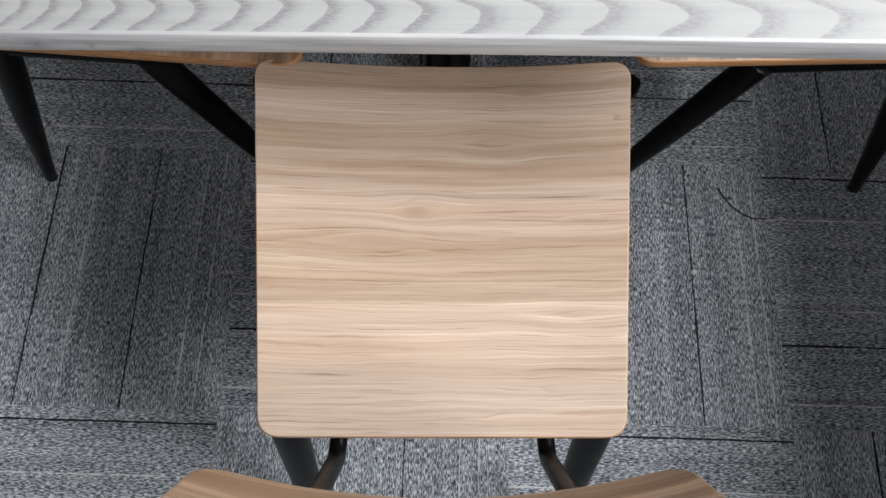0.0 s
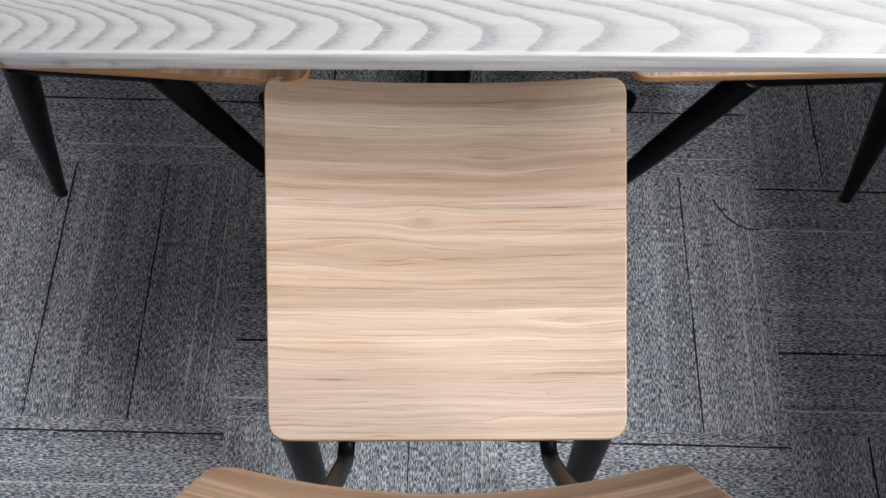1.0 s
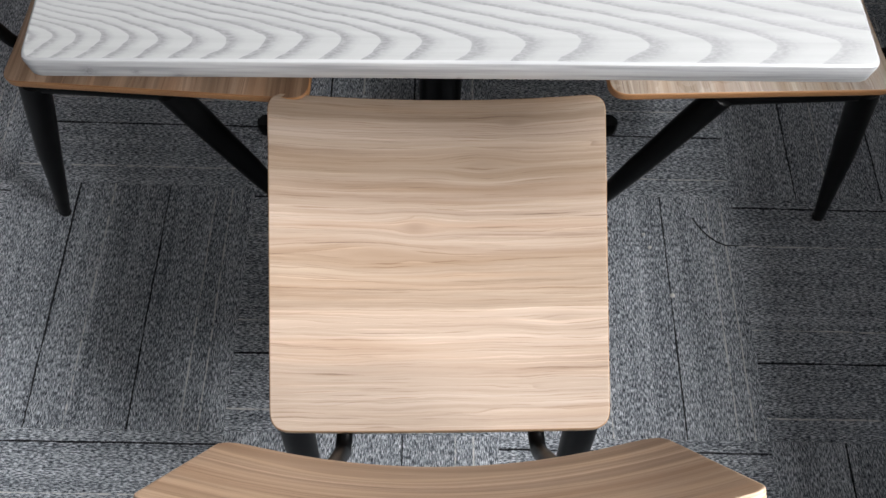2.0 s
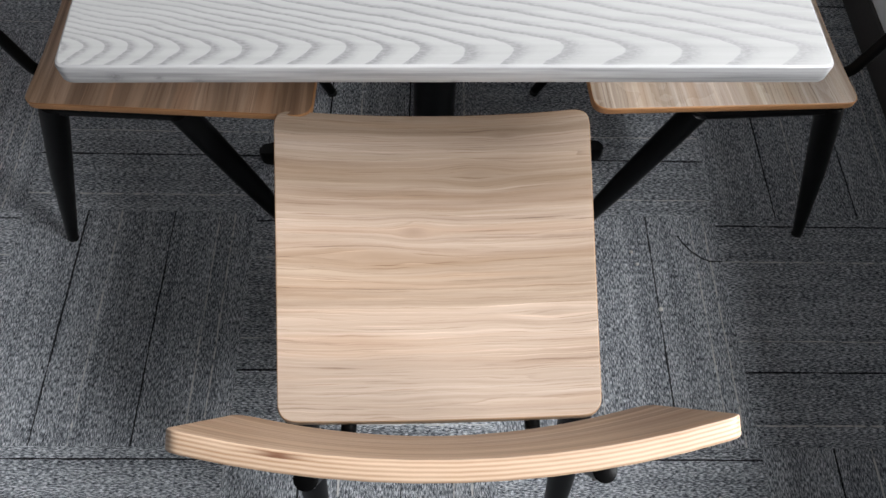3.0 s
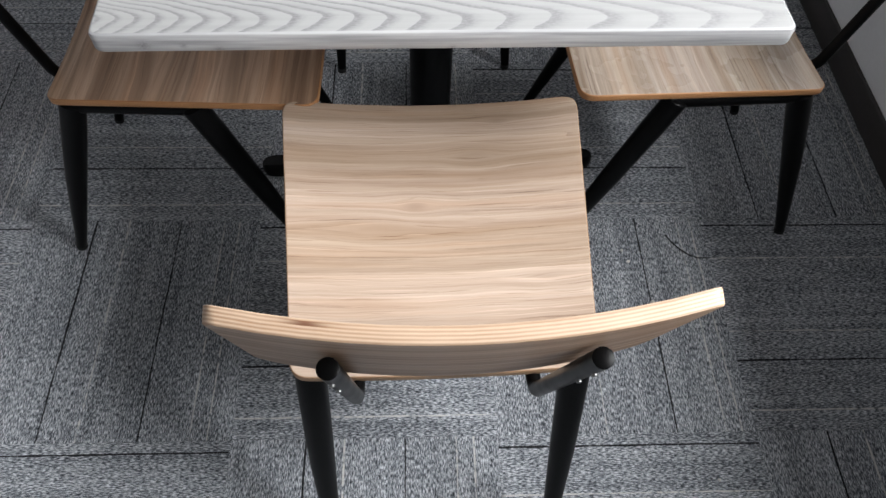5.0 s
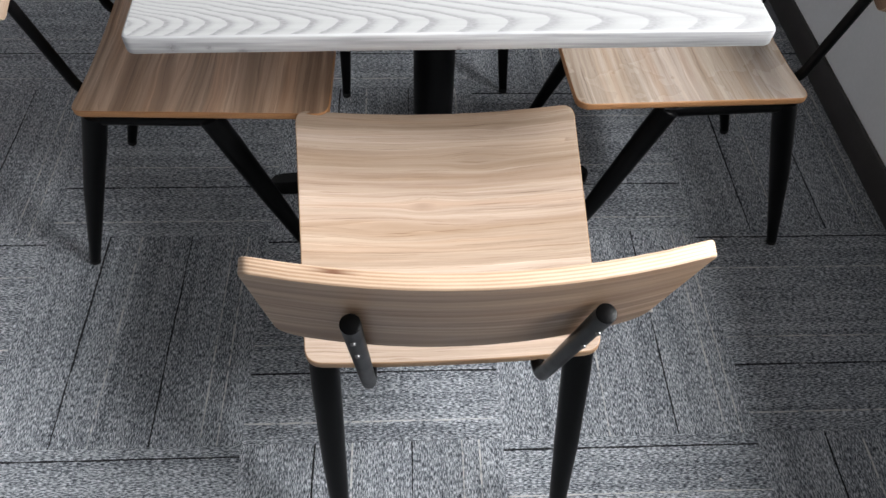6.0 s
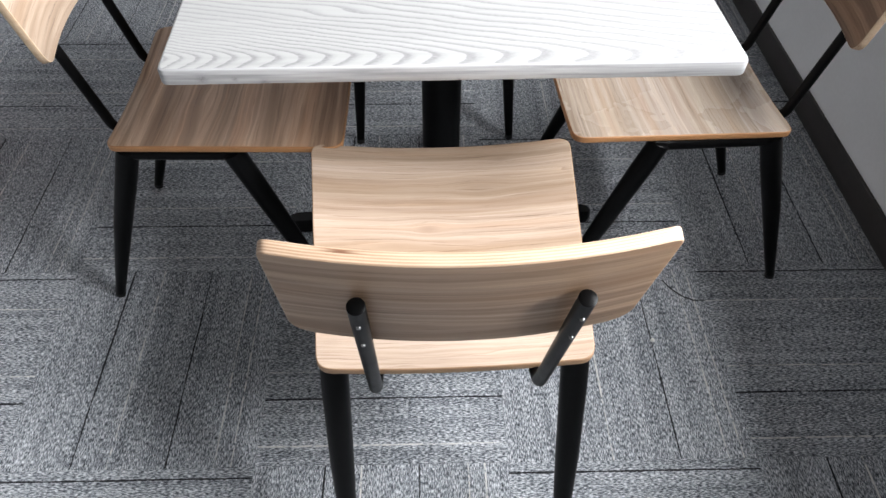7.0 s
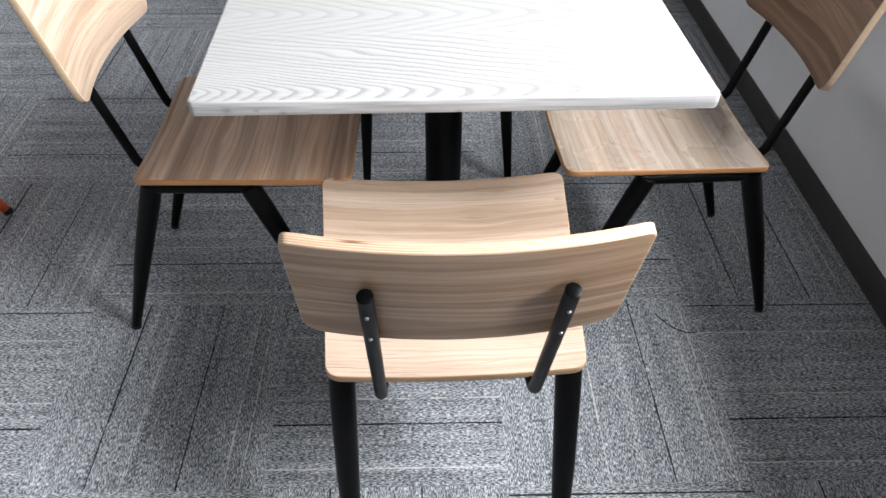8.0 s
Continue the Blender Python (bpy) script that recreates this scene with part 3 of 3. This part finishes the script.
BACK_LOW, BACK_TOP = 0.195, 0.191
main_bands = [(-0.03, 1.02), (0.06, 1.0), (0.105, 1.12), (0.134, 1.15), (0.139, 0.90), (0.20, 0.95), (0.215, 1.05), (0.26, 1.06), (0.30, 1.02),
              (0.325, 0.86), (0.345, 0.95), (0.38, 1.0), (0.395, 1.04), (0.40, 0.8), (0.45, 0.84)]
other_bands = [(-0.03, 0.95), (0.05, 1.0), (0.09, 0.84), (0.16, 0.94), (0.20, 1.08), (0.26, 1.05), (0.30, 0.85), (0.355, 0.97), (0.36, 0.8), (0.45, 0.86)]
main_knots = [(-0.030, 0.245, 0.035, 0.016, 0.30), (0.062, 0.330, 0.05, 0.020, 0.18), (0.145, 0.125, 0.05, 0.012, 0.22), (-0.09, 0.205, 0.11, 0.022, 0.0), (0.10, 0.398, 0.03, 0.01, 0.3)]
left_knots = [(0.05, 0.15, 0.1, 0.03, 0.0), (-0.1, 0.3, 0.12, 0.04, 0.0), (0.0, 0.66, 0.1, 0.03, 0.0)]
no_knots = [(0.0, 1.5, 0.02, 0.02, 0.0)]
right_knots = [(-0.08, 0.12, 0.1, 0.03, 0.0), (0.1, 0.34, 0.12, 0.03, 0.0), (0.1, 0.6, 0.1, 0.03, 0.0)]
left_bands = [(-0.03, 0.85), (0.05, 1.1), (0.085, 0.78), (0.13, 1.02), (0.19, 0.82), (0.25, 1.12), (0.285, 0.74), (0.32, 1.1), (0.358, 1.25), (0.362, 0.8), (0.45, 0.9)]
wood_main = laminate("laminate_pale_oak", 1.7, main_bands, main_knots)
wood_left = laminate("laminate_brown_walnut", 5.2, left_bands, left_knots, 0.90, 0.4, 0.87, False, 0.9)
# right seat: reflected glare is put into the colour as paler, cooler wood
wood_right = laminate("laminate_oak", 9.4, other_bands, no_knots, 0.82, 0.28, 1.10, False, 0.3)
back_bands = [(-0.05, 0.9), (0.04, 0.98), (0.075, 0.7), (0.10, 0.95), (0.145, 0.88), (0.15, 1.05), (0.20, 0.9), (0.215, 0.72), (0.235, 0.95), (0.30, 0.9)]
back_main = laminate("laminate_backrest_oak", 21.3, back_bands, right_knots, 0.92, 0.45, 0.925, True, 0.85)
back_left = laminate("laminate_backrest_pale", 27.1, other_bands, no_knots, 0.80, 0.42, 1.02, True, 0.25)
# right backrest: shade on its room side is put into a darker, browner copy
back_right = laminate("laminate_backrest_shaded", 33.8, back_bands, left_knots, 0.56, 0.5, 0.83, True, 0.8)
wood_far = laminate("laminate_oak_far", 12.9, other_bands, left_knots, 0.95)
chair(MAIN, wood_main, back_main, edge_seat_brown, edge_main, "black steel chair with pale wood-grain seat, pulled out from the table", "pale wood-grain laminate seat, slightly dished", 0.434, board_x=-0.002)
chair(LEFT, wood_left, back_left, edge_orange, edge_pine, "black steel chair with brown wood-grain seat, pushed under the table", "brown wood-grain laminate seat", 0.42, 13.5, 0.226, -0.018)
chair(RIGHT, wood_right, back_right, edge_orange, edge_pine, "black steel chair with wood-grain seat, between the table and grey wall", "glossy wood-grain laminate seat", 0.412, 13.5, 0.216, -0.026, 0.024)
chair(FAR, wood_far, wood_far, edge_orange, edge_pine, "black steel chair pushed in at the table's far side", "wood-grain laminate seat")

# ---- small things on the floor ----
cord = [(0.538, 0.463), (0.546, 0.443), (0.558, 0.426), (0.576, 0.411), (0.596, 0.403), (0.622, 0.402)]
bm = bmesh.new()
tube(bm, [(x, y, 0.003 + 0.003 * math.sin(k)) for k, (x, y) in enumerate(cord)], [0.0013] * len(cord), 8, 0.2)
tagged(part("thread", bm, rubber), "loose dark curled thread lying on the carpet", "thread")
for x, y, r in ((0.434, 0.428, 0.0034), (0.442, 0.400, 0.0038), (0.472, 0.299, 0.0048), (0.513, -0.061, 0.003)):
    bm = bmesh.new()
    bmesh.ops.create_icosphere(bm, subdivisions=2, radius=r)
    for v in bm.verts:
        v.co *= 1 + 0.5 * noise.noise(v.co * 400 + Vector((x, y, 0)) * 50)
    bit = part("crumb", bm, crumb_mat)
    bit.location = (x, y, r * 0.7)
    tagged(bit, "tiny pale crumb lying on the carpet", "crumb", "crumbs on the carpet")

stool = thing("wooden_stool", ORANGE, "orange lacquered stool leg ending in a black tip", "stool")
bm = bmesh.new()
tube(bm, [(0.0, 0, 0.014), (-0.09, 0, 0.22), (-0.16, 0, 0.42)], [0.013, 0.018, 0.021], 18, 0.1)
leg = part("leg", bm, orange, stool)
bm = bmesh.new()
tube(bm, [(0.005, 0, 0.002), (0.0, 0, 0.014)], [0.013, 0.0135], 16, 0.1)
part("foot_tip", bm, rubber, leg, "black rubber tip")
for k in (1, 2, 3):
    spot = Matrix.Translation((-0.2, 0, 0)) @ pose(0, 0, 0, 0, 0, 90 * k) @ Matrix.Translation((0.2, 0, 0))
    other = new("leg", leg.data)
    other.parent, other.matrix_basis = stool, spot
    tip = new("foot_tip", leg.children[0].data)
    tip.parent = other
bm = bmesh.new()
panel(bm, [(-0.39, -0.19), (-0.01, -0.19), (-0.01, 0.19), (-0.39, 0.19)], 0.05, 0.03, lambda u, v, w: Vector((u, v, 0.42 + w)), 0.004, 4)
part("seat", bm, [orange, orange], stool)

# ---- the carpet: quarter-turned tiles ----
P, T = 0.485, 0.006
GRID = pose(0.123, 0.042, 0, 0, 0, -2.2)
floor = thing("floor", Matrix.Identity(4), "grey heathered carpet tiles laid quarter-turned with dark and pale lines", "carpet", kind="structure")
bm = bmesh.new()
box(bm, WEST - 0.42, 0.42, SOUTH - 0.42, NORTH + 0.42, -0.12, -T - 0.001)
slab = part("subfloor", bm, pile, floor, "", False)
slab.matrix_basis = ROOM


def tile_mesh(name, dark, light):
    """A tile with its lines along local y; dark lines lie a little deeper than the pile."""
    cuts = [(0.0, None), (P - 0.0006, None)]
    spans = sorted([(d - 0.0016, d + 0.0016, 2) for d in dark] + [(d - 0.0013, d + 0.0013, 1) for d in light])
    bm = bmesh.new()
    x, strips = 0.0003, []
    for a, b, mt in spans:
        strips += [(x, a, 0), (a, b, mt)]
        x = b
    strips.append((x, P - 0.0003, 0))
    n = 14
    h = P / 2
    rng = random.Random(len(dark) * 10 + len(light))
    wig = {}
    for k, (a, b, mt) in enumerate(strips):
        z = -0.0016 if mt == 2 else 0.0
        for j in range(n):
            quad = []
            for xx, jj in ((a, j), (b, j), (b, j + 1), (a, j + 1)):
                key = (round(xx, 5), jj)
                if key not in wig:
                    wig[key] = rng.uniform(-0.0009, 0.0009) if 0.001 < xx < P - 0.001 else 0.0
                quad.append(bm.verts.new((xx - h + wig[key], 0.0003 - h + jj * (P - 0.0006) / n, z)))
            f = bm.faces.new(quad)
            f.material_index = mt
        if mt == 2:
            for xx, side in ((a, 1), (b, -1)):
                for j in range(n):
                    w0, w1 = wig[(round(xx, 5), j)], wig[(round(xx, 5), j + 1)]
                    y0, y1 = 0.0003 - h + j * (P - 0.0006) / n, 0.0003 - h + (j + 1) * (P - 0.0006) / n
                    f = bm.faces.new([bm.verts.new(c) for c in ((xx - h + w0, y0, 0), (xx - h + w1, y1, 0), (xx - h + w1, y1, z), (xx - h + w0, y0, z))])
                    f.material_index = 2
    e0, e1 = 0.0003 - h, P - 0.0003 - h
    for a, b in (((e0, e0), (e1, e0)), ((e1, e0), (e1, e1)), ((e1, e1), (e0, e1)), ((e0, e1), (e0, e0))):
        bm.faces.new([bm.verts.new(c) for c in ((*a, -T), (*b, -T), (*b, 0), (*a, 0))])
    me = bpy.data.meshes.new(name)
    bm.to_mesh(me)
    bm.free()
    for mt in (pile, pale, groove):
        me.materials.append(mt)
    return me


tile_across = tile_mesh("carpet_tile", (0.142, 0.463), (0.040, 0.205, 0.378))
tile_along = tile_mesh("carpet_tile", (0.135, 0.315), (0.205, 0.408, 0.440))
tile_single = tile_mesh("carpet_tile", (0.337,), (0.205, 0.430, 0.460))
inv = (ROOM.inverted() @ GRID)
for i in range(-10, 3):
    for j in range(-9, 5):
        c = inv @ Vector(((i + 0.5) * P, (j + 0.5) * P, 0))
        if not (WEST - 0.3 < c.x < 0.3 and SOUTH - 0.3 < c.y < NORTH + 0.3):
            continue
        upright = (i + j) % 2 == 0
        ob = new("carpet_tile", (tile_single if i % 4 == 0 else tile_along) if upright else tile_across)
        ob.parent = floor
        # lying tiles: local x (across the lines) points up the plan
        ob.matrix_basis = GRID @ pose((i + 0.5) * P, (j + 0.5) * P, 0, 0, 0, 0 if upright else 90)
